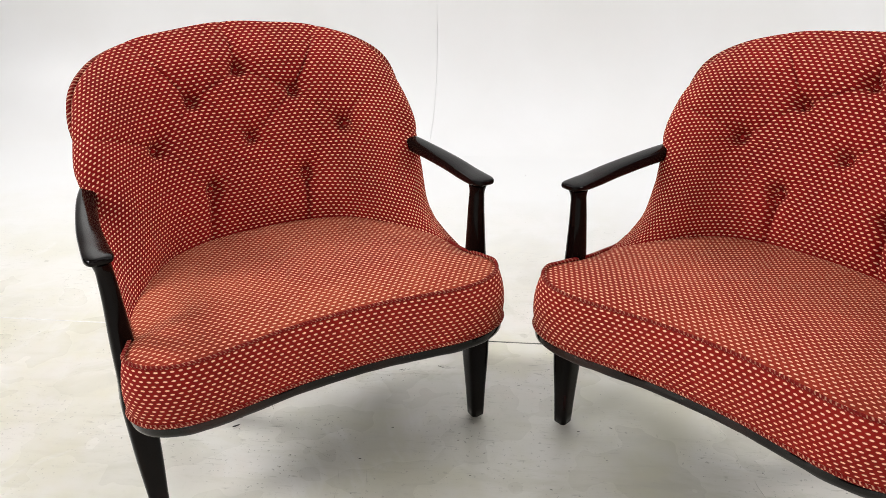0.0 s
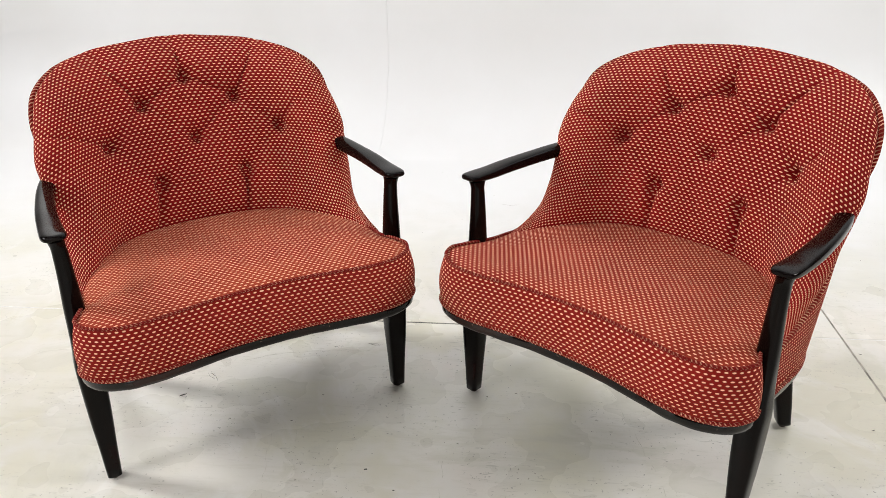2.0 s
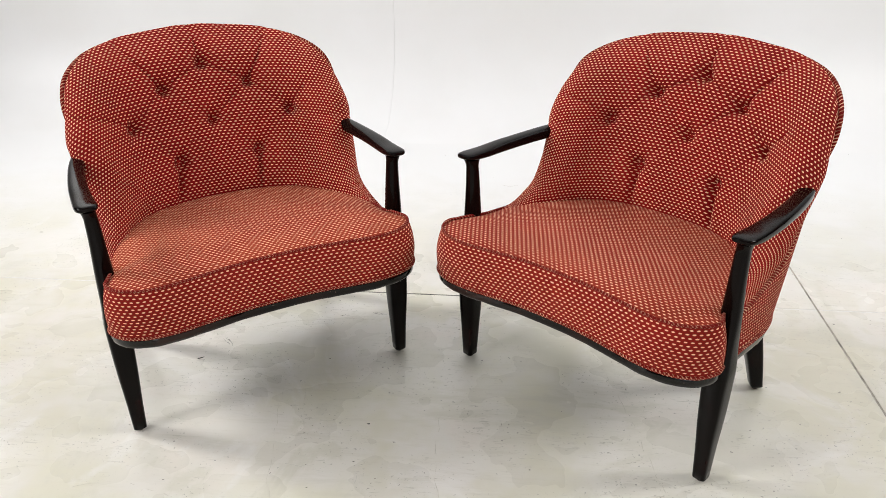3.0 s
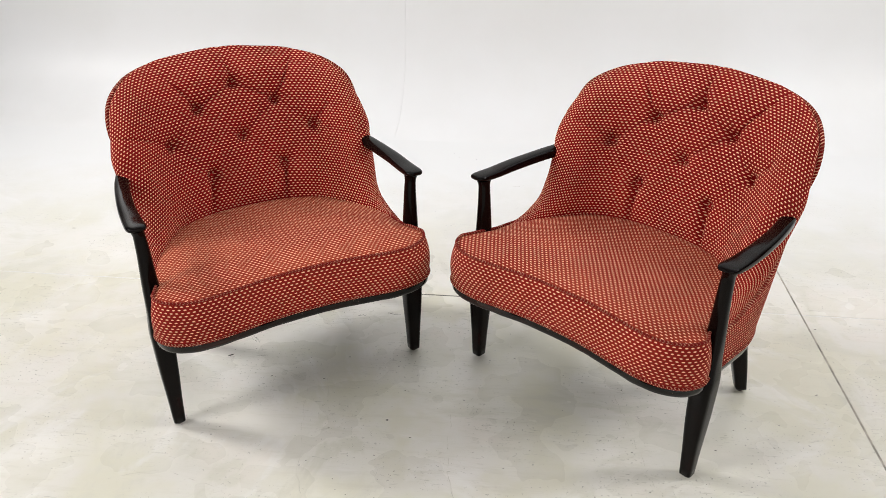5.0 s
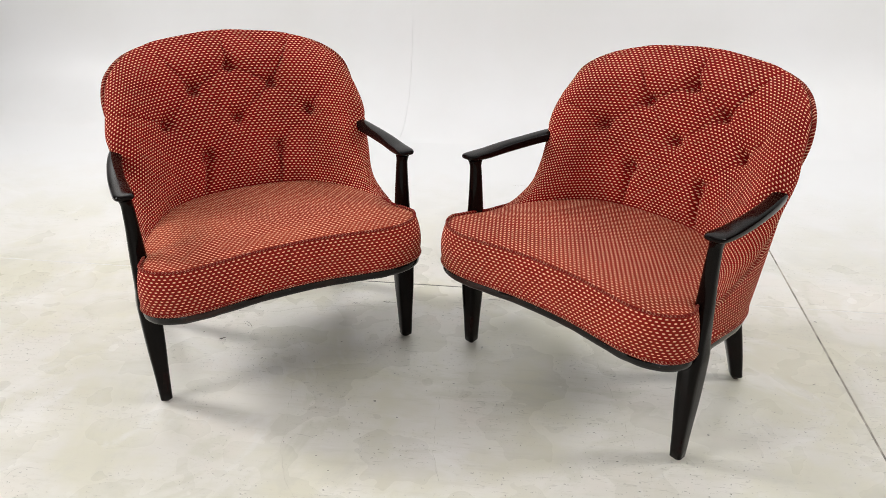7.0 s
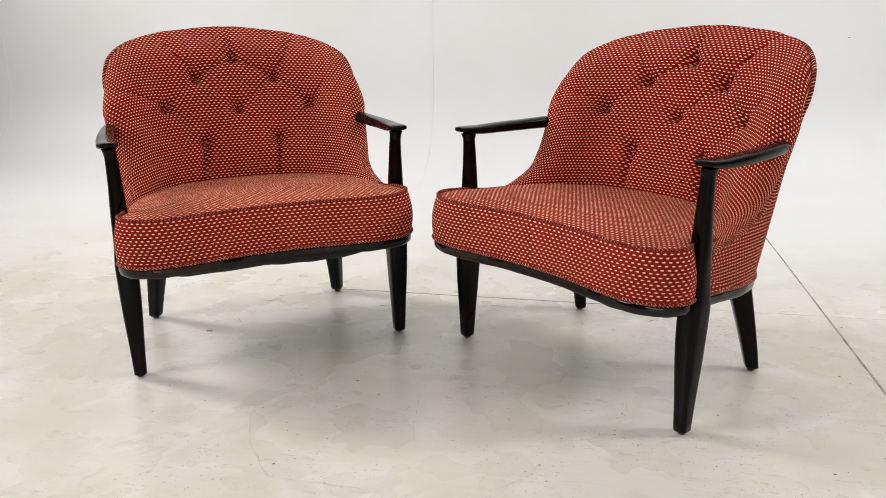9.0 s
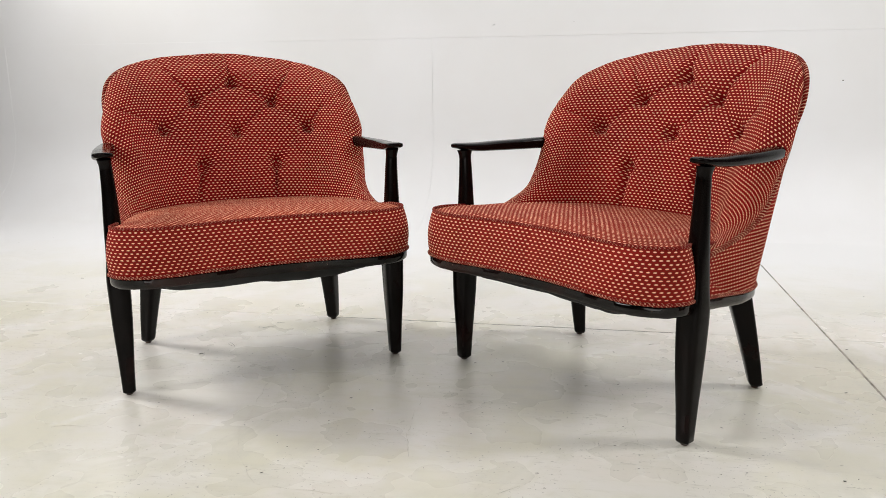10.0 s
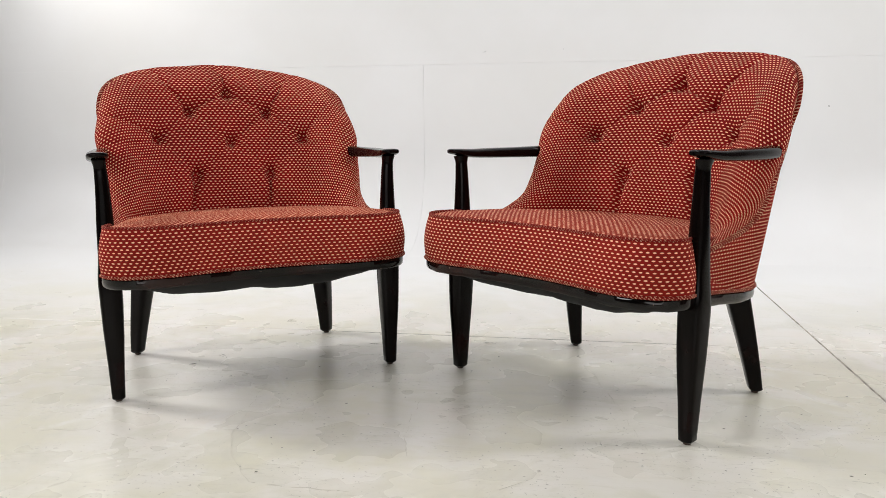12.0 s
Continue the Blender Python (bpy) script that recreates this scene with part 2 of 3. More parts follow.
def part(name, bm, mat, parent=None, label="", smooth=True):
    data = bpy.data.meshes.new(name)
    bm.normal_update()
    for e in bm.edges:
        if len(e.link_faces) == 2 and e.calc_face_angle(0.0) > 0.75:
            e.smooth = False
    bm.to_mesh(data)
    bm.free()
    data.materials.append(mat)
    if smooth:
        data.polygons.foreach_set("use_smooth", [True] * len(data.polygons))
    ob = new(name, data)
    if parent is not None:
        ob.parent = parent
    if label:
        tagged(ob, label)
    return ob


def spline(points, samples, closed=False):
    """Points on a Catmull-Rom curve through the given ones."""
    p = np.array(points, float)
    n = len(p)
    out = []
    for t in np.linspace(0, n if closed else n - 1, samples, endpoint=not closed):
        i = int(t) if closed else min(int(t), n - 2)
        f = t - i
        if closed:
            a, b, c, d = p[(i - 1) % n], p[i % n], p[(i + 1) % n], p[(i + 2) % n]
        else:
            b, c = p[i], p[i + 1]
            a = p[i - 1] if i else 2 * b - c
            d = p[i + 2] if i + 2 < n else 2 * c - b
        out.append(0.5 * (2 * b + (c - a) * f + (2 * a - 5 * b + 4 * c - d) * f * f + (3 * b - a - 3 * c + d) * f ** 3))
    return np.array(out)


def arc(points):
    """Distances along a polyline."""
    d = np.linalg.norm(np.diff(points, axis=0), axis=1)
    return np.concatenate(([0.0], np.cumsum(d)))


def grid_mesh(rows, uvs=None, wrap=False, caps=False):
    """A mesh from rows of equally many points; wrap closes each row into a ring."""
    bm = bmesh.new()
    layer = bm.loops.layers.uv.new("UVMap")
    vs = [[bm.verts.new(p) for p in row] for row in rows]
    n = len(rows[0])
    for i in range(len(rows) - 1):
        for j in range(n if wrap else n - 1):
            k = (j + 1) % n
            f = bm.faces.new((vs[i][j], vs[i][k], vs[i + 1][k], vs[i + 1][j]))
            if uvs is not None:
                kk = j + 1
                for loop, (a, b) in zip(f.loops, ((i, j), (i, kk), (i + 1, kk), (i + 1, j))):
                    loop[layer].uv = uvs[a][b]
    if caps:
        bm.faces.new(vs[0][::-1])
        bm.faces.new(vs[-1])
    return bm


def tube(path, radius, sides=8, closed=False):
    """A round cord along a path, with its UV map in metres."""
    path = np.array(path, float)
    n = len(path)
    s = arc(path)
    rows, uvs = [], []
    for i in range(n):
        if closed:
            t = path[(i + 1) % n] - path[(i - 1) % n]
        else:
            t = path[min(i + 1, n - 1)] - path[max(i - 1, 0)]
        t = t / max(np.linalg.norm(t), 1e-9)
        side = np.cross(t, (0.13, 0.21, 0.97))
        side /= max(np.linalg.norm(side), 1e-9)
        up = np.cross(side, t)
        rows.append([path[i] + radius * (math.cos(a) * side + math.sin(a) * up)
                     for a in np.linspace(0, math.tau, sides, endpoint=False)])
        uvs.append([(s[i], j * radius * math.tau / sides) for j in range(sides + 1)])
    if closed:
        rows.append(rows[0])
        uvs.append([(a + 0.01, b) for a, b in uvs[-1]])
    bm = grid_mesh(rows, uvs, wrap=True, caps=not closed)
    if closed:
        bmesh.ops.remove_doubles(bm, verts=bm.verts, dist=1e-6)
    return bm


def rounded(w, h, power, sides):
    """A rounded rectangle as points of a superellipse."""
    out = []
    for a in np.linspace(0, math.tau, sides, endpoint=False) + math.pi / sides:
        c, s = math.cos(a), math.sin(a)
        out.append((w / 2 * math.copysign(abs(c) ** (2 / power), c), h / 2 * math.copysign(abs(s) ** (2 / power), s)))
    return out


# ---- the studio ----
def room_point(x, y, z):
    return ROOM_M @ Vector((x, y, z))


JOINT_Y, JOINT_X, GAP = 1.700, 1.048, 0.0042
FOOT_Y, WALL_Y, WALL_TOP = 3.0, 3.43, 3.0
LEFT, RIGHT, BEHIND = -4.6, 5.2, -3.6


def box_mesh(lo, hi, bevel=0.0):
    bm = bmesh.new()
    bmesh.ops.create_cube(bm, size=1.0)
    for v in bm.verts:
        v.co = [lo[k] + (v.co[k] + 0.5) * (hi[k] - lo[k]) for k in range(3)]
    if bevel:
        top = [e for e in bm.edges if all(abs(v.co.z - hi[2]) < 1e-6 for v in e.verts)]
        bmesh.ops.bevel(bm, geom=top, offset=bevel, segments=1, affect="EDGES")
    return bm


def build_floor():
    floor = thing("floor", ROOM_M)
    tagged(floor, "white-painted concrete floor, scuffed, with sawn joints", "floor", kind="structure")
    part("joint_bed", box_mesh((LEFT, BEHIND, -0.12), (RIGHT, FOOT_Y + 0.5, -0.006)), FILLER, floor,
         "grey crumbling joint filler", smooth=False)
    xs = [LEFT, JOINT_X, RIGHT]
    ys = [BEHIND, JOINT_Y, FOOT_Y + 0.45]
    g = GAP / 2

    def askew(bm):
        """The long joint runs a little out of square."""
        for v in bm.verts:
            if abs(v.co.x - JOINT_X) < 0.02:
                v.co.x -= 0.026 * (v.co.y - 1.35)
        return bm

    for i in range(2):
        for j in range(2):
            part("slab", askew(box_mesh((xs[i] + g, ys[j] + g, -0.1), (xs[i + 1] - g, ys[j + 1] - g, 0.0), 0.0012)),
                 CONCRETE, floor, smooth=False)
    for lo, hi, mat in ((LEFT, -0.36, PAINTED), (-0.36, 0.72, FILLER), (0.72, JOINT_X, PAINTED), (JOINT_X, RIGHT, PAINTED)):
        part("joint_filler", box_mesh((lo, JOINT_Y - g - 0.001, -0.01), (hi, JOINT_Y + g + 0.001, -0.0008)), mat, floor, smooth=False)
    part("joint_filler", askew(box_mesh((JOINT_X - g - 0.001, BEHIND, -0.01), (JOINT_X + g + 0.001, FOOT_Y, -0.0008))), PALE_FILLER, floor, smooth=False)
    return floor


def cove_profile(n=36):
    """The curve from the floor up into the wall: (y, z)."""
    r = WALL_Y - FOOT_Y
    out = [(FOOT_Y - 0.05, -0.0012), (FOOT_Y, 0.0006)]
    for k in range(1, n + 1):
        a = math.pi / 2 * k / n
        out.append((FOOT_Y + r * math.sin(a), 0.0006 + r * (1 - math.cos(a))))
    return out


def build_back_wall():
    """The cyclorama: curved panels below, a flat wall above them."""
    wall = thing("wall_north", ROOM_M)
    tagged(wall, "white cyclorama wall curving down into the floor", "wall", kind="structure")
    seams = [LEFT, -2.75, -0.396, 1.97, 4.33, RIGHT]
    split = 0.875
    prof = cove_profile() + [(WALL_Y, 0.62), (WALL_Y, split - 0.0003)]
    for a, b in zip(seams, seams[1:]):
        loop = prof + [(y + 0.02, max(z - 0.02, -0.005)) for y, z in prof[::-1]]
        bm = grid_mesh([[(x, y, z) for y, z in loop] for x in (a + 0.0004, b - 0.0004)], wrap=True, caps=True)
        part("cove_panel", bm, WALL, wall)
    part("upper_panel", box_mesh((LEFT, WALL_Y + 0.0006, split + 0.0002), (RIGHT, WALL_Y + 0.12, WALL_TOP)), WALL, wall, smooth=False)
    part("seam_backing", box_mesh((LEFT, WALL_Y + 0.012, 0.3), (RIGHT, WALL_Y + 0.1, split)), SEAM, wall, "grey shadowed panel seam", smooth=False)
    # the outer stretch of the seam has been filled and painted over; a raised bead stands in for the left joint's
    # highlight
    part("seam_filler", box_mesh((LEFT, WALL_Y - 0.0004, split - 0.004), (-1.25, WALL_Y + 0.01, split + 0.004), 0.0003), WALL, wall, smooth=False)
    bead = [(y - 0.001 * min(z * 2, 1), z + 0.001) for y, z in cove_profile()[1:]] + [(WALL_Y - 0.001, 0.62), (WALL_Y - 0.001, split)]
    loop = bead + [(y + 0.012, z - 0.012) for y, z in bead[::-1]]
    part("highlight_bead", grid_mesh([[(x, y, z) for y, z in loop] for x in (-2.7535, -2.7465)], wrap=True, caps=True), WALL, wall)
    return wall


def build_shell():
    # unseen closing shell, kept dark so it throws little light back
    for name, lo, hi in (("shell_west", (LEFT - 0.15, BEHIND, 0), (LEFT, WALL_Y + 0.12, WALL_TOP)),
                         ("shell_east", (RIGHT, BEHIND, 0), (RIGHT + 0.15, WALL_Y + 0.12, WALL_TOP)),
                         ("shell_south", (LEFT - 0.15, BEHIND - 0.15, 0), (RIGHT + 0.15, BEHIND, WALL_TOP)),
                         ("ceiling", (LEFT - 0.15, BEHIND - 0.15, WALL_TOP), (RIGHT + 0.15, WALL_Y + 0.12, WALL_TOP + 0.15))):
        ob = part(name, box_mesh(lo, hi), PLAIN_WALL, smooth=False)
        ob.matrix_world = ROOM_M
        tagged(ob, "unseen plain dark grey " + ("ceiling" if name == "ceiling" else "wall"),
               "ceiling" if name == "ceiling" else "wall", kind="structure")


build_floor()
build_back_wall()
build_shell()


# ---- armchairs ----
# Right half of each guiding curve, from the middle of the back (or front) to the arm post.
RAIL = [(0, -.104), (.08, -.107), (.16, -.118), (.22, -.125), (.275, -.120), (.318, -.097), (.338, -.058), (.333, -.015), (.328, .06),
        (.326, .13), (.320, .20), (.296, .275), (.24, .330), (.15, .362), (0, .378)]
SEAT = [(0, -.092), (.08, -.095), (.16, -.107), (.22, -.116), (.272, -.111), (.312, -.087), (.328, -.053), (.318, -.022), (.308, .015), (.306, .07),
        (.301, .13), (.286, .20), (.255, .265), (.20, .318), (.11, .350), (0, .360)]
SEAT_Z, BAND_Z, RAIL_Z = 0.396, 0.288, 0.263
INNER = [(0.000, 0.347, 0.380), (0.075, 0.343, 0.380), (0.140, 0.326, 0.380), (0.184, 0.301, 0.380), (0.212, 0.273, 0.380), (0.234, 0.241, 0.380),
         (0.253, 0.209, 0.379), (0.268, 0.173, 0.378), (0.284, 0.121, 0.376), (0.297, 0.070, 0.374), (0.308, 0.000, 0.362)]
EDGE = [(0.000, 0.516, 0.759), (0.108, 0.510, 0.751), (0.188, 0.494, 0.741), (0.257, 0.455, 0.722), (0.303, 0.401, 0.688), (0.320, 0.367, 0.636),
        (0.317, 0.347, 0.585), (0.315, 0.325, 0.527), (0.317, 0.251, 0.434), (0.318, 0.166, 0.393), (0.319, 0.006, 0.362)]
OUTER = [(0, .372, .290), (.09, .366, .290), (.165, .350, .290), (.215, .336, .290), (.25, .314, .290), (.28, .288, .290),
         (.30, .262, .290), (.317, .222, .290), (.323, .165, .290), (.321, .10, .290), (.312, .030, .290)]
PLUMP = 0.012  # how much thicker the padding grows towards the top
# Button rows, (x, z) as seen from the front.
B1, B2, B3, B3C, B4 = (0.0, .672), (.108, .622), (.204, .553), (0.0, .544), (.102, .463)


def mirror(points):
    """A right half, first point in the middle, to a whole curve from left to right."""
    left = [(-p[0], *p[1:]) for p in points[:0:-1]]
    return left + list(points)


def ring(points):
    """A right half, from front middle to back middle, to a closed outline."""
    return list(points) + [(-p[0], *p[1:]) for p in points[-2:0:-1]]


def tuft_lines(shift):
    """Creases between the buttons and out to the rim: two ends and a depth."""
    lines = []
    top, mid = (B1[0] + shift, B1[1]), (B3C[0] + shift, B3C[1])
    for s, deep, rim, side in ((-1, .4, 0.85, (.318, .606)), (1, .65, 1.15, (.262, .606))):
        f = lambda p: (s * p[0] + shift, p[1])
        lines += [(top, f(B2), .75), (f(B2), mid, deep), (f(B2), f(B3), .45), (f(B3), f(B4), .35), (mid, f(B4), .3),
                  (f(B2), (s * .220, .765), rim), (f(B3), (s * side[0], side[1]), .6), (f(B3), (s * .315, .53), .25),
                  (f(B4), (s * .107, .36), 3.0)]
    lines.append((top, (-0.004, .79), 1.25))
    return lines


def buttons(shift):
    return [(shift, B1[1]), (shift, B3C[1])] + [(s * b[0] + shift, b[1]) for b in (B2, B3, B4) for s in (-1, 1)]


def tuft(x, z, lines, shift):
    """How full the padding stands at places of the back: 1 between the creases, 0 at a button."""
    full = np.ones_like(x)
    for bx, bz in buttons(shift):
        d = np.hypot(x - bx, z - bz)
        full *= 1 - 0.36 * np.exp(-(d / 0.021) ** 2) - 0.50 * np.exp(-(d / 0.0105) ** 2)
    cut = np.zeros_like(x)
    for (ax, az), (cx, cz), k in lines:
        dx, dz = cx - ax, cz - az
        f = np.clip(((x - ax) * dx + (z - az) * dz) / (dx * dx + dz * dz), 0.0, 1.0)
        d = np.hypot(x - ax - f * dx, z - az - f * dz)
        if k > 2:
            cut = np.maximum(cut, 0.30 * np.exp(-(d / 0.012) ** 2) + 0.32 * np.exp(-d / 0.004))
        else:
            cut = np.maximum(cut, k * (0.19 * np.exp(-d / 0.0022) + 0.08 * np.exp(-(d / 0.016) ** 2)))
    return np.maximum(full - np.minimum(cut, 0.9), 0.30)


def smoothstep(a, b, x):
    t = min(max((x - a) / (b - a), 0.0), 1.0)
    return t * t * (3 - 2 * t)


def lean(p, skew, tilt=0.0, flanks=(0.0, 0.0)):
    """Points of the back, shifted sideways as they rise, tilted to one shoulder, with each flank moved on its own."""
    p = np.array(p, float)
    low = np.clip((0.62 - p[..., 2]) / 0.14, 0, 1) * np.clip((p[..., 1] - 0.02) / 0.10, 0, 1)
    move = np.where(p[..., 0] < 0, flanks[0], flanks[1]) * low * np.clip((np.abs(p[..., 0]) - 0.2) / 0.1, 0, 1)
    t = np.clip((p[..., 2] - 0.38) / 0.1, 0, 1)
    p[..., 2] += tilt * p[..., 0] * np.clip((p[..., 2] - 0.45) / 0.2, 0, 1)
    p[..., 0] += skew * t + move
    return p


def back_surface(nu, nv, seed, skew, tilt, flanks, shift):
    inner, edge = spline(mirror(INNER), nu), spline(mirror(EDGE), nu)
    inner[:, 2] -= [recline(y) for y in inner[:, 1]]
    lines = tuft_lines(shift)
    rows, even, pulls, bases = [], [], [], []
    span = edge - inner
    size = np.linalg.norm(span, axis=1)
    out = span / np.maximum(size, 1e-9)[:, None]
    t = np.clip((size - 0.05) / 0.25, 0, 1)
    thick = t * t * (3 - 2 * t)
    du_in, du_ed = np.gradient(inner, axis=0), np.gradient(edge, axis=0)
    u = np.abs(np.linspace(-1, 1, nu))
    reach = nu // 31
    tuck = np.array([1 - 0.55 * smoothstep(0.15, 0.42, a) - 0.42 * smoothstep(0.48, 0.62, a) for a in u])
    roll = np.array([5.0 - 1.2 * smoothstep(0.45, 0.70, a) for a in u])
    for k in range(nv + 1):
        v = 1 - (1 - k / nv) ** 1.5
        normals = np.cross(du_in * (1 - v) + du_ed * v, span)
        normals /= np.maximum(np.linalg.norm(normals, axis=1)[:, None], 1e-9)
        normals = np.stack([normals[np.clip(np.arange(nu) + j, 0, nu - 1)] for j in range(-reach, reach + 1)]).mean(axis=0)
        normals /= np.linalg.norm(normals, axis=1)[:, None]
        p = inner + span * v
        prof = np.sqrt(np.maximum(1 - abs(2 * v - 1) ** (roll if v > 0.5 else 3), 0.0))
        full = 1 - (1 - tuft(p[:, 0], p[:, 2], lines, shift)) * (1 - 0.6 * smoothstep(0.82, 0.99, v))
        pull = np.zeros((nu, 2))
        for bx, bz in buttons(shift):
            d = p[:, (0, 2)] - (bx, bz)
            pull += d * (0.28 * np.exp(-(d ** 2).sum(axis=1) / 0.030 ** 2))[:, None]
        w = smoothstep(0.82, 1.0, v) * 0.75
        w = (w * tuck)[:, None]
        dirn = normals * (1 - w) + out * w
        wav = np.array([0.0015 * noise.noise(Vector(q) * 22 + Vector((seed, 0, 0))) for q in p])
        h = (0.004 + (0.036 + PLUMP * smoothstep(0.2, 0.8, v)) * thick) * prof
        rows.append(lean(p + dirn * (h * full + wav * prof)[:, None], skew, tilt, flanks))
        even.append(p + dirn * (h * 0.85)[:, None])
        pulls.append(pull)
        bases.append(p)
    return rows, even, pulls, bases, lean(edge, skew, tilt, flanks)


def cloth_uv(rows, flip=1):
    """UV in metres: along the middle row, and up the columns."""
    rows = [np.array(r) for r in rows]
    half = len(rows[0]) // 2
    mid = arc(rows[len(rows) // 2])
    mid -= mid[half]
    own = [arc(r) for r in rows]
    own = [0.65 * (a - a[half]) + 0.35 * mid for a in own]
    up = np.zeros((len(rows), len(rows[0])))
    for i in range(1, len(rows)):
        up[i] = up[i - 1] + np.linalg.norm(rows[i] - rows[i - 1], axis=1)
    return [[(own[i][j], flip * up[i][j]) for j in range(len(mid))] for i in range(len(rows))]


def build_backrest(chair, seed, skew, tilt, flanks, shift):
    rows, even, pulls, bases, edge = back_surface(601, 250, seed, skew, tilt, flanks, shift)
    cloth = [[(a[0] + b[0], a[1] + b[1]) for a, b in zip(*both)] for both in zip(cloth_uv(even), pulls)]
    back = part("backrest", grid_mesh(rows, cloth), FABRIC, chair)
    # outside of the back, from the welt down to the rail
    outer = spline(mirror(OUTER), 91)
    outer[:, 2] += [lift(y) for y in outer[:, 1]]
    top = lean(spline(mirror(EDGE), 91), skew, tilt, flanks)
    sheet = []
    for v in np.linspace(0, 1, 16):
        bow = 0.001 * math.sin(math.pi * v)
        sheet.append([a * (1 - v) + b * v + np.array((a[0] * bow * 3, (a[1] - 0.1) * bow * 3, 0)) for a, b in zip(top, outer)])
    along = cloth_uv(sheet)[0]
    part("outer_back", grid_mesh(sheet, [[(a[0], p[2]) for a, p in zip(along, row)] for row in sheet]), FABRIC, chair)
    proud = np.array([0.0015 + 0.0040 * smoothstep(0.15, 0.45, abs(a)) for a in np.linspace(-1, 1, len(edge))])
    reach = np.array(edge) - np.array(rows[len(rows) * 2 // 3])
    reach /= np.linalg.norm(reach, axis=1)[:, None]
    part("welt", tube(edge + np.array((0, 0.001, 0)) + reach * proud[:, None], 0.0054, 10), WELT, back, "twisted red and cream piping")
    for s in (-1, 1):
        a, b = np.array((s * .319, .027, .364)), np.array((s * .313, .030, .294))
        part("welt", tube([a + (b - a) * t for t in np.linspace(0, 1, 8)], 0.004, 8), WELT, back)
    # the covered buttons
    flat, feet = np.array(rows).reshape(-1, 3), np.array(bases).reshape(-1, 3)
    for x, z in buttons(shift):
        p = flat[np.argmin((feet[:, 0] - x) ** 2 + (feet[:, 2] - z) ** 2)]
        prof = [(0.0, 0.0065), (0.004, 0.006), (0.0075, 0.004), (0.0095, 0.0), (0.009, -0.005)]
        rws = [[(r * math.cos(a), -h, r * math.sin(a)) for a in np.linspace(0, math.tau, 14, endpoint=False)] for r, h in prof[1:]]
        uvs = [[(q[0], q[2]) for q in rw] + [(rw[0][0], rw[0][2])] for rw in rws]
        bm = grid_mesh(rws, uvs, wrap=True)
        bm.faces.new(bm.verts[:14])
        button = part("button", bm, BUTTON_CLOTH, back, "cloth-covered tufting button")
        turn = math.degrees(math.atan2(x, 0.55))
        button.matrix_local = pose(p[0], p[1] + 0.003, p[2], -20, 0, -turn * 0.8)
    return back


def lift(y):
    """The rail rises a little towards the front and falls towards the back."""
    return 0.006 * min(max((0.05 - y) / 0.12, 0.0), 1.0) - 0.022 * smoothstep(-0.02, 0.28, y)


def recline(y):
    """The seat falls a little towards the back."""
    return 0.018 * smoothstep(0.0, 0.30, y)


def turned(x, y, turn):
    """The front of the seat, set a little askew."""
    return y + turn * x * (1 - smoothstep(-0.05, 0.22, y))


def seat_outline(n, z, points, rise=0.0, turn=0.0):
    return np.array([(x, turned(x, y, turn), z + rise * lift(y)) for x, y in spline(ring(points), n, closed=True)])


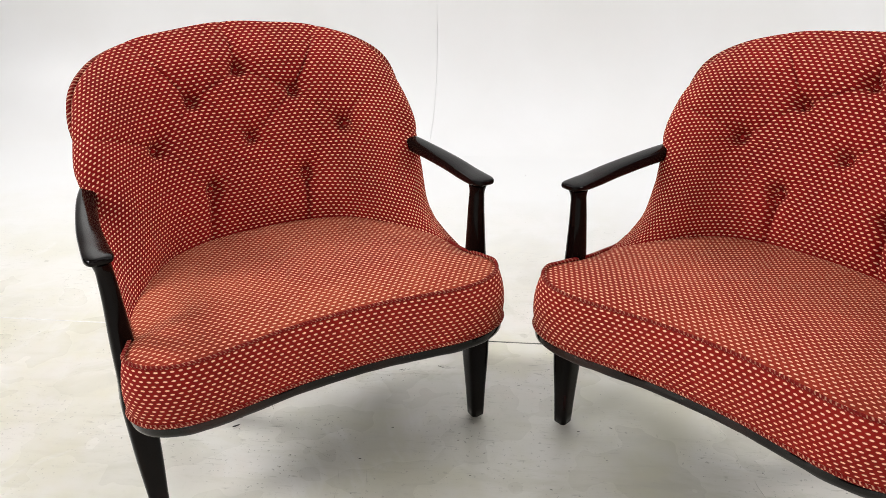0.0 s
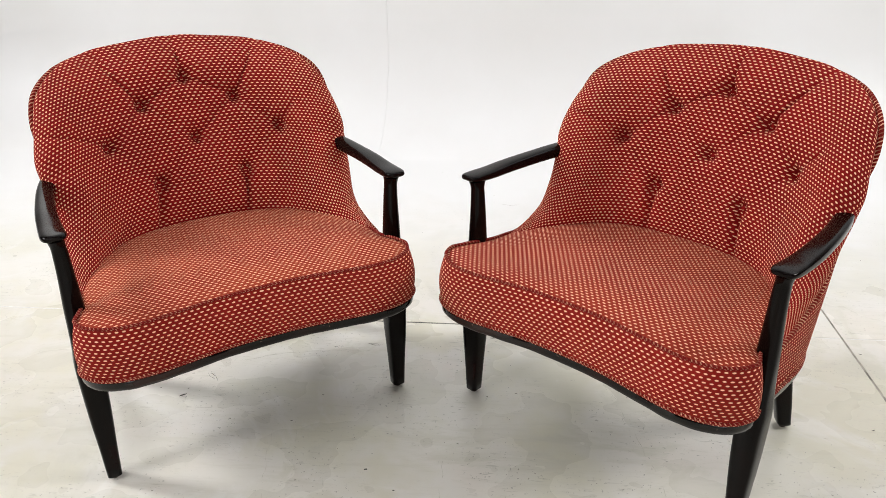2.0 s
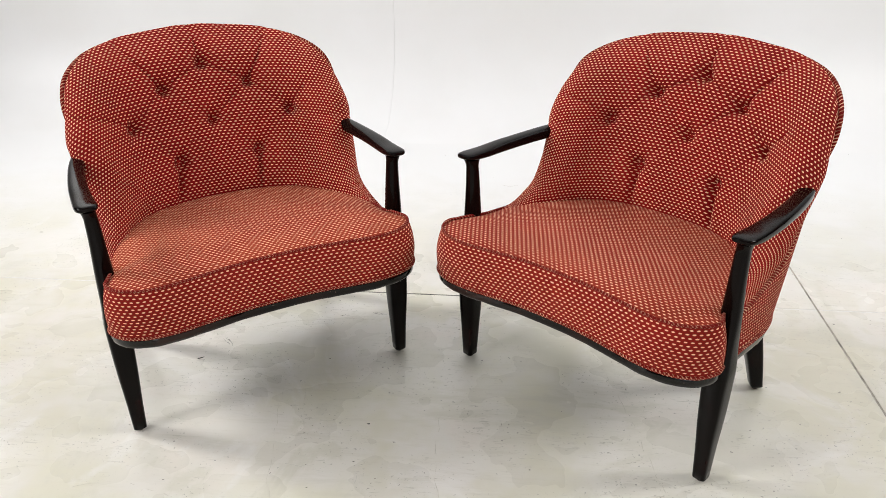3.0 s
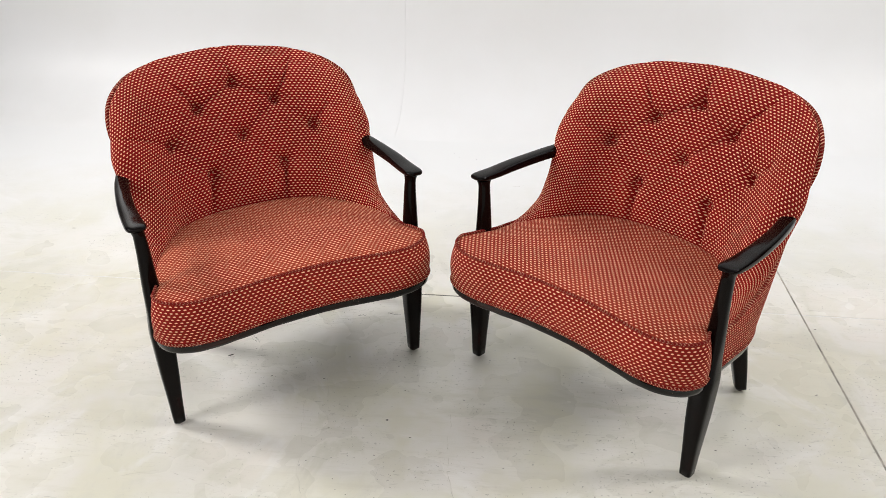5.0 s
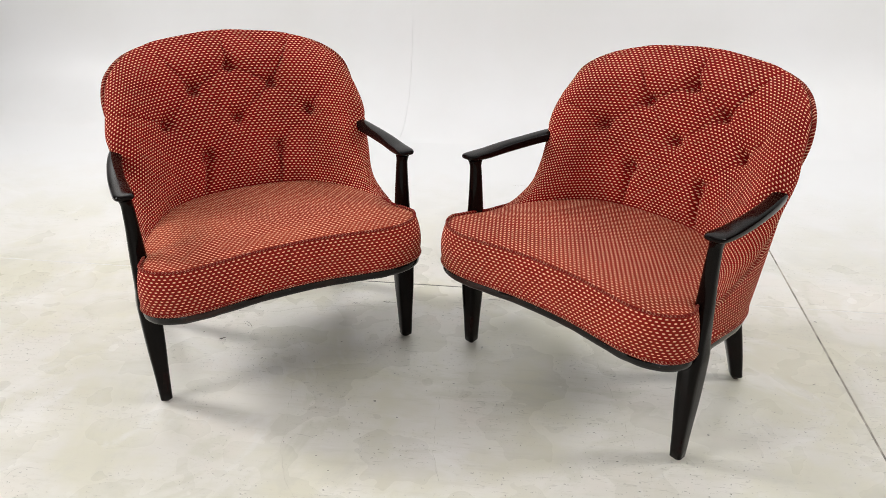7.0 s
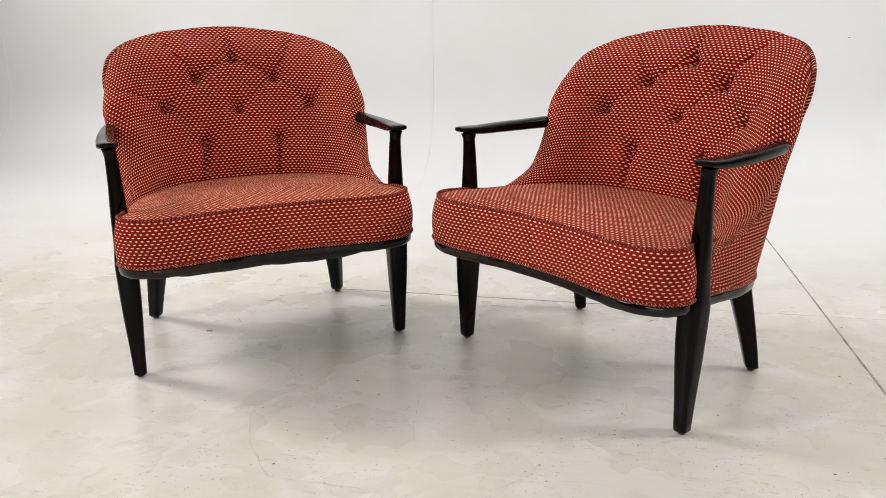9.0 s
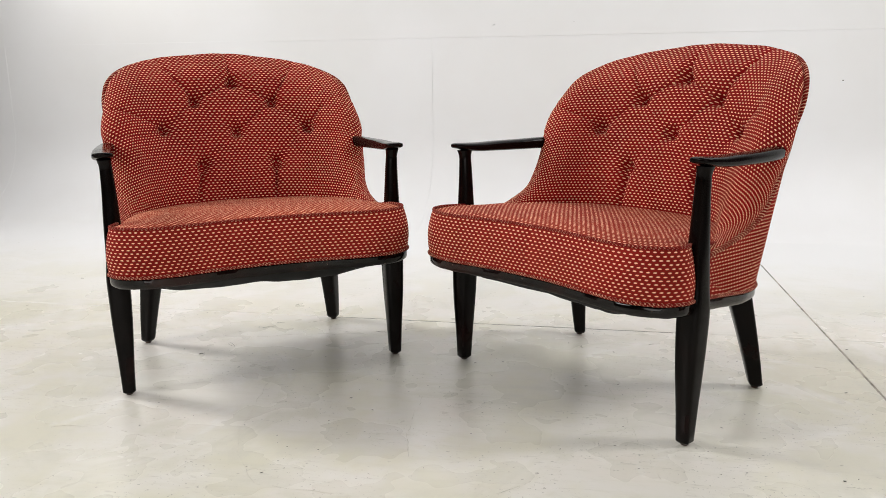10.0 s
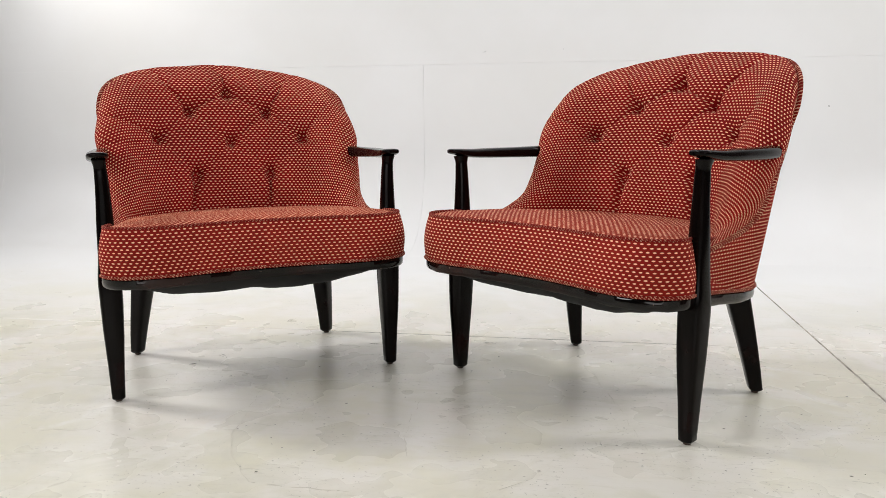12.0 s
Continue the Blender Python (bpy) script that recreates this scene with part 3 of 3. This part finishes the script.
def build_seat(chair, seed, dents, turn, cloth):
    n = 200
    level = seat_outline(n, SEAT_Z, SEAT, 0.0, turn)
    top = np.array([(x, y, z - recline(y) - 0.010 * smoothstep(-0.03, 0.06, y)) for x, y, z in level])
    low = seat_outline(n, BAND_Z, [(x * 0.996, y * 0.99) for x, y in RAIL], 1.0, turn)
    centre = np.array((0, 0.13, SEAT_Z))
    rows = []
    for k in range(41):
        r = 1 - (k / 40) ** 1.3 * 0.98
        row = []
        for p in level:
            q = centre + (p - centre) * r
            rise = 0.011 * (1 - r ** 3.2) ** 0.8 - (0.004 + 0.010 * smoothstep(-0.03, 0.06, q[1])) * r ** 14
            q = q + np.array((0, 0, rise - recline(q[1])))
            for dx, dy, rad, deep in dents:
                d = math.hypot(q[0] - dx, q[1] - dy)
                q[2] -= deep * math.exp(-(d / rad) ** 2)
            q[2] += 0.0012 * noise.noise(Vector((q[0] * 16 + seed, q[1] * 16, seed)))
            row.append(q)
        rows.append(row)
    uvs = [[(q[0], q[1]) for q in row] + [(row[0][0], row[0][1])] for row in rows]
    bm = grid_mesh(rows, uvs, wrap=True)
    bm.verts.ensure_lookup_table()
    layer = bm.loops.layers.uv.active
    f = bm.faces.new(bm.verts[-n:])
    for loop in f.loops:
        loop[layer].uv = loop.vert.co.xy
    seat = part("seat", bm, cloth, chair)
    # the boxed band round the front
    band, buv = [], []
    s = np.concatenate((arc(top), [0]))
    s[-1] = s[-2] + np.linalg.norm(top[0] - top[-1])
    for v in np.linspace(0, 1, 13):
        row = []
        for a, b in zip(top, low):
            q = a * (1 - v) + b * v
            o = q[:2] - np.array((0, 0.13))
            o /= np.linalg.norm(o)
            swell = 0.010 * math.sin(math.pi * min(v * 0.9 + 0.06, 1)) * (1 - 1.6 * smoothstep(-0.02, 0.04, q[1]))
            row.append(q + np.array((o[0] * swell, o[1] * swell, 0)))
        band.append(row)
        buv.append([(t, -v * 0.100 + 0.002) for t in s])
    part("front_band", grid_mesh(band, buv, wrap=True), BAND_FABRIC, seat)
    part("welt", tube(top + np.array((0, 0, 0.0005)), 0.0034, 8, closed=True), SEAT_WELT, seat, "twisted red and cream piping")
    part("welt", tube(low + np.array((0, 0, 0.001)) + 0.006 * (low - centre) * (1, 1, 0), 0.0036, 8, closed=True), WELT, seat)
    for sx in (-1, 1):
        line = [(sx * (.316 + .012 * math.sin(math.pi * t)), turned(sx * .32, -.024 - .004 * math.sin(math.pi * t), turn), SEAT_Z - 0.010 + (BAND_Z - SEAT_Z + 0.010) * t) for t in np.linspace(0, 1, 10)]
        part("welt", tube(line, 0.0045, 8), WELT, seat)
    return seat


def build_rail(chair, turn):
    n = 160
    outline = np.array([(x, turned(x, y, turn)) for x, y in spline(ring(RAIL), n, closed=True)])
    rows = []
    prof = [(-.024, RAIL_Z), (-.006, RAIL_Z), (-.002, RAIL_Z + .004), (-.001, RAIL_Z + .010), (-.001, BAND_Z - .005), (-.004, BAND_Z - .002), (-.024, BAND_Z - .002)]
    prof.append(prof[0])
    for off, z in prof:
        row = []
        for i in range(n):
            t = outline[(i + 1) % n] - outline[i - 1]
            t /= np.linalg.norm(t)
            rough = 0.0016 * noise.noise(Vector((outline[i][0] * 38, outline[i][1] * 38, z * 60)))
            row.append((outline[i][0] + t[1] * (off + 0.4 * rough), outline[i][1] - t[0] * (off + 0.4 * rough), z + lift(outline[i][1]) + rough))
        rows.append(row)
    return part("seat_rail", grid_mesh(rows, wrap=True), RAIL_WOOD, chair, "scuffed near-black seat rail")


def swept_leg(sections, sides=24, power=4.5, foot=0.004, upper=4.5, turn=0.0):
    """A leg from rounded sections (x, y, z, width, depth), eased at both ends."""
    rows = []
    sm = spline(sections, 30)
    first, last = sm[0].copy(), sm[-1].copy()
    for k, sec in enumerate(sm):
        sq = power + (upper - power) * smoothstep(0.28, 0.40, sec[2])
        rows.append([(sec[0] + a, sec[1] + b, sec[2]) for a, b in rounded(sec[3], sec[4], sq, sides)])
    a = first.copy()
    a[3:] -= 2 * foot
    first[2] += foot
    rows = [[(a[0] + p, a[1] + q, a[2]) for p, q in rounded(a[3], a[4], power, sides)]] + \
           [[(first[0] + p, first[1] + q, first[2]) for p, q in rounded(first[3], first[4], power, sides)]] + rows[1:]
    c, s = math.cos(turn), math.sin(turn)
    axes = [a] + list(sm)
    rows = [[(m[0] + (x - m[0]) * c - (y - m[1]) * s, m[1] + (x - m[0]) * s + (y - m[1]) * c, z) for x, y, z in row] for row, m in zip(rows, axes)]
    return grid_mesh(rows, wrap=True, caps=True)


def build_legs(chair, arms):
    for s, (dx, dz) in zip((-1, 1), arms):
        leg = part("front_leg", swept_leg([
            (s * .321, .002, .005, .028, .029), (s * .321, .003, .08, .034, .037), (s * .321, .004, .16, .043, .047),
            (s * .321, .006, .24, .048, .052), (s * .322, .007, .275, .047, .050), (s * .323 + dx * .4, .009, .32, .041, .043),
            (s * .325 + dx * .8, .011, .39, .037, .037), (s * .326 + dx, .011, .46, .0305, .0305), (s * .327 + dx, .011, .490 + dz, .0275, .028),
            (s * .328 + dx, .011, .507 + dz, .0265, .0275), (s * .330 + dx, .012, .521 + dz, .030, .038)], upper=2.5), WOOD, chair)
        glide(leg, s * .321, .002)
        back = part("back_leg", swept_leg([
            (s * .2590, .372, .005, .029, .029), (s * .2525, .357, .07, .036, .036), (s * .2440, .340, .14, .043, .043),
            (s * .2350, .322, .21, .050, .050), (s * .2270, .308, .270, .055, .055)], turn=math.radians(45)), WOOD, chair)
        glide(back, s * .2590, .370)


def glide(leg, x, y):
    rows = [[(x + r * math.cos(a), y + r * math.sin(a), z) for a in np.linspace(0, math.tau, 14, endpoint=False)]
            for r, z in ((.0065, 0.0), (.0078, .0015), (.0078, .008))]
    part("foot_glide", grid_mesh(rows, wrap=True, caps=True), GLIDE, leg, "small brown plastic glide")


def build_arms(chair, arms):
    for s, (dx, dz) in zip((-1, 1), arms):
        # centre x, y, z, width, thickness
        line = spline([(.330, -.020, .5330, .018, .006), (.330, -.016, .5325, .034, .011), (.331, -.004, .5315, .043, .014),
                       (.332, .015, .5290, .044, .018), (.333, .055, .526, .042, .021), (.333, .12, .525, .039, .024),
                       (.328, .20, .524, .036, .026), (.320, .265, .524, .034, .028), (.308, .322, .524, .031, .029),
                       (.300, .346, .524, .024, .025)], 44)
        rows = []
        for i, q in enumerate(line):
            t = line[min(i + 1, 43)][:2] - line[max(i - 1, 0)][:2]
            t /= np.linalg.norm(t)
            rows.append([(s * (q[0] + a * t[1]) + dx, q[1] - a * t[0], q[2] + b + dz) for a, b in rounded(q[3], q[4], 3.2, 20)])
        bm = grid_mesh(rows, wrap=True, caps=True)
        bmesh.ops.recalc_face_normals(bm, faces=bm.faces)
        part("armrest", bm, WOOD, chair)


def build_underside(chair):
    outline = spline(ring([(x * 0.88, 0.12 + (y - 0.12) * 0.90) for x, y in RAIL]), 80, closed=True)
    rows = []
    for r in np.linspace(1, 0.04, 14):
        rows.append([(x * r, 0.12 + (y - 0.12) * r, RAIL_Z + 0.007 - 0.056 * (1 - r ** 2.6) + 0.004 * math.sin(14 * x * r + 3) * (1 - r)
                      + 0.005 * noise.noise(Vector((x * r * 18, y * r * 18, 2))) * min((1 - r) * 5, 1)) for x, y in outline])
    bm = grid_mesh(rows, wrap=True)
    bm.verts.ensure_lookup_table()
    bm.faces.new(bm.verts[-80:])
    part("dust_cover", bm, BLACK_CLOTH, chair, "sagging black dust cloth under the seat")


def tack(chair, x, y, z):
    rows = [[(x + r * math.cos(a), y - h, z + r * math.sin(a)) for a in np.linspace(0, math.tau, 10, endpoint=False)]
            for r, h in ((.0020, 0.0), (.0017, .0010), (.0006, .0014))]
    part("tack", grid_mesh(rows, wrap=True, caps=True), STEEL, chair, "small bright upholstery tack")


def build_armchair(m, seed, skew, tilt, flanks, shift, turn, cloth, arms, dents, tacks, label):
    chair = thing("armchair", m)
    tagged(chair, label, "armchair", "pair of armchairs")
    build_rail(chair, turn)
    build_legs(chair, arms)
    build_arms(chair, arms)
    build_seat(chair, seed, dents, turn, cloth)
    build_backrest(chair, seed, skew, tilt, flanks, shift)
    build_underside(chair)
    for x, y, z in tacks:
        tack(chair, x, turned(x, y, turn), z)
    return chair


build_armchair(pose(-.210, 1.2625, 0, 0, 0, 27.85), 1.7, 0.0108, -0.023, (0.0, -0.003), 0.007, 0.0, ORANGE_FABRIC, ((0.004, 0.012), (0.0, 0.004)),
               [(-.25, .05, .035, .007), (-.22, .10, .05, .004), (-.285, .02, .02, .006)],
               [(-.155, -.1145, .286)],
               "red dotted armchair with tufted back, creased seat and black legs")
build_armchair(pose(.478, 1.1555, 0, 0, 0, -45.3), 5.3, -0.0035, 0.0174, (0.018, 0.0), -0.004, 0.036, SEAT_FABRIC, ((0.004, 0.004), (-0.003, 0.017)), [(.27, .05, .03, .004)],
               [(-.231, -.1205, .287), (-.170, -.1165, .287)],
               "red dotted armchair with tufted back, smooth seat and black legs")


# ---- small things on the floor ----
MARK = plain_material("grey_scuff", (0.66, 0.63, 0.54), 0.8, grain=0.3, scale=60.0)
HEEL = plain_material("dark_heel_mark", (0.30, 0.28, 0.24), 0.8, grain=0.6, scale=90.0)
FAINT = plain_material("faint_scuff", (0.62, 0.605, 0.54), 0.7, grain=0.3, scale=30.0)


def ribbon(bm, way, half, wobble, broken=0.0):
    """A thin, uneven line of worn paint lying on the floor along a way; broken leaves gaps."""
    pts = spline([(x, y, 0) for x, y in way], max(12, int(arc(np.array(way, float))[-1] / 0.006)))
    last = None
    for i, p in enumerate(pts):
        v = Vector(p)
        t = Vector(pts[min(i + 1, len(pts) - 1)] - pts[max(i - 1, 0)]).normalized()
        q = v + Vector((noise.noise(v * 25), noise.noise(v * 25 + Vector((9, 0, 0))), 0)) * wobble
        w = half * 0.62 * (0.25 + 1.3 * abs(noise.noise(v * 70 + Vector((0, 3, 0)))))
        if noise.noise(v * 45 + Vector((0, 0, 7))) < broken - 1:
            last = None
            continue
        side = Vector((-t.y, t.x, 0)) * w
        now = [bm.verts.new((q - side + Vector((0, 0, 0.0005)))), bm.verts.new(q + Vector((0, 0, 0.0008))), bm.verts.new(q + side + Vector((0, 0, 0.0005)))]
        if last:
            bm.faces.new((last[0], last[1], now[1], now[0]))
            bm.faces.new((last[1], last[2], now[2], now[1]))
        last = now


def build_cracks():
    """Hairline cracks in the paint."""
    ways = [([(-.391, 1.340), (-.277, 1.324), (-.203, 1.260), (-.195, 1.152), (-.186, 1.052), (-.174, .923), (-.138, .825), (-.083, .729)], .0008, .7),
            ([(-.083, .729), (.021, .708), (.098, .699)], .0012, .8),
            ([(.175, 1.147), (.166, 1.021), (.168, .912), (.181, .832)], .0011, .8),
            ([(.567, 1.389), (.589, 1.250), (.610, 1.056), (.614, .980), (.628, .871), (.638, .744)], .0010, .85),
            ([(-.328, 1.531), (-.167, 1.564), (.025, 1.560)], .0009, .8),
            ([(-.152, 1.282), (-.140, 1.199)], .0013, .7), ([(-.074, 1.197), (-.065, 1.058)], .0009, .95),
            ([(.386, .747), (.327, .703)], .0012, .8), ([(-.62, .92), (-.50, .95), (-.36, .90)], .0008, .9)]
    for way, half, broken in ways:
        bm = bmesh.new()
        ribbon(bm, way, half, 0.006, broken)
        ob = part("floor_crack", bm, MARK)
        tagged(ob, "hairline crack in the painted concrete", "crack", kind="structure")


def build_scuffs():
    """Short scratches and heel marks, thickest where the chairs get moved about."""
    rnd = random.Random(11)
    for name, mat, count, low, high in (("floor_scuffs", MARK, 110, .003, .011), ("floor_scratches", FAINT, 26, .02, .07)):
        bm = bmesh.new()
        for k in range(count):
            x, y = (rnd.gauss(.2, .55), rnd.gauss(1.05, .38)) if rnd.random() < .7 else (rnd.uniform(-2, 2.2), rnd.uniform(.2, 2.8))
            a, size = rnd.uniform(-.5, .5) + (math.pi if rnd.random() < .5 else 0), rnd.uniform(low, high)
            if rnd.random() < .3:
                a += 1.3
            bend = rnd.uniform(-.35, .35) * size
            ex, ey = x + size * math.cos(a), y + size * math.sin(a)
            mid = ((x + ex) / 2 - bend * math.sin(a), (y + ey) / 2 + bend * math.cos(a))
            ribbon(bm, [(x, y), mid, (ex, ey)], rnd.uniform(.0004, .0010), .002, rnd.uniform(.4, .95))
        ob = part(name, bm, mat)
        tagged(ob, "short grey scuffs and scratches in the floor paint", "scuffs", kind="stuff")


def build_heel_marks():
    """Dark dashes that chair legs and heels have left: start, turn in degrees, length."""
    marks = ((-.301, 1.839, 62, .030), (-.436, 1.370, 38, .022), (-.361, 1.600, 43, .036), (-.317, 1.658, 20, .034), (-.338, 1.613, 20, .030),
             (-.101, 1.577, 20, .028), (-.008, 1.597, -23, .040), (-.393, 1.481, -50, .050), (.551, 1.492, -40, .016), (.731, 1.512, 24, .020),
             (.738, 1.422, -19, .017), (.631, 1.450, -35, .012), (1.009, 1.680, -15, .030), (.309, 1.612, -13, .036))
    rnd = random.Random(8)
    bm = bmesh.new()
    for x, y, turn, size in marks:
        for k in range(3):
            a = math.radians(turn + rnd.uniform(-12, 12))
            px, py, far = x + rnd.uniform(-.004, .004) * k, y + rnd.uniform(-.005, .005) * k, size * (1 - .3 * k)
            bend = rnd.uniform(-.15, .15) * far
            mid = (px + far / 2 * math.cos(a) - bend * math.sin(a), py + far / 2 * math.sin(a) + bend * math.cos(a))
            ribbon(bm, [(px, py), mid, (px + far * math.cos(a), py + far * math.sin(a))], rnd.uniform(.0007, .0016), .002, rnd.uniform(.6, .95))
    ob = part("floor_heel_marks", bm, HEEL)
    tagged(ob, "short dark heel marks on the painted floor", "heel marks", kind="stuff")


def build_grit():
    """Flecks of dirt and paint lying about the floor."""
    rnd = random.Random(4)
    bm = bmesh.new()
    spots = [(-.431, 1.388, .013), (-.101, 1.377, .004), (.016, 1.118, .006), (.075, 1.055, .005), (.208, 1.192, .0045), (.351, 1.367, .004),
             (1.114, 1.207, .006), (1.230, 1.501, .006), (.617, 1.228, .004), (-.491, 1.419, .004), (-.160, 1.283, .004),
             (.283, 1.357, .004), (.797, 1.325, .005), (.795, 1.007, .005), (.953, .799, .005), (-.080, .767, .005), (.002, .863, .003)]
    for k in range(260):
        x, y = (rnd.gauss(.25, .6), rnd.gauss(1.1, .4)) if rnd.random() < .6 else (rnd.uniform(-2.2, 2.2), rnd.uniform(.2, 2.95))
        spots.append((x, y, rnd.choice((.0008, .0010, .0012, .0015, .002, .003))))
    for x, y, size in spots:
        size *= 0.75
        turn, thin = rnd.uniform(-.6, .6), rnd.uniform(.25, .6)
        vs = []
        for k in range(6):
            a = k * math.tau / 6
            px, py = size * math.cos(a) * rnd.uniform(.7, 1.2), size * thin * math.sin(a) * rnd.uniform(.7, 1.2)
            vs.append(bm.verts.new((x + px * math.cos(turn) - py * math.sin(turn), y + px * math.sin(turn) + py * math.cos(turn), 0.0008)))
        tip = bm.verts.new((x, y, 0.0018))
        for k in range(6):
            bm.faces.new((vs[k], vs[(k + 1) % 6], tip))
    ob = part("floor_grit", bm, GRIT, smooth=False)
    tagged(ob, "small dark flecks of dirt on the floor", "grit", kind="stuff")


def build_wall_specks():
    """Small dark specks on the wall paint: across, up, half width."""
    bm = bmesh.new()
    for x, z, size in ((1.469, .656, .003), (.281, .934, .0016), (-.093, .931, .0022), (-.102, .925, .0014), (1.10, .71, .0014)):
        ring_of = [bm.verts.new(room_point(x + size * math.cos(a) * 1.3, WALL_Y - 0.0006, z + size * 0.8 * math.sin(a))) for a in np.linspace(0, math.tau, 7, endpoint=False)]
        tip = bm.verts.new(room_point(x, WALL_Y - 0.0018, z))
        for a, b in zip(ring_of, ring_of[1:] + ring_of[:1]):
            bm.faces.new((a, b, tip))
    ob = part("wall_specks", bm, GRIT, smooth=False)
    tagged(ob, "few small dark specks on the white wall", "specks", kind="stuff")


build_wall_specks()
build_cracks()
build_scuffs()
build_heel_marks()
build_grit()
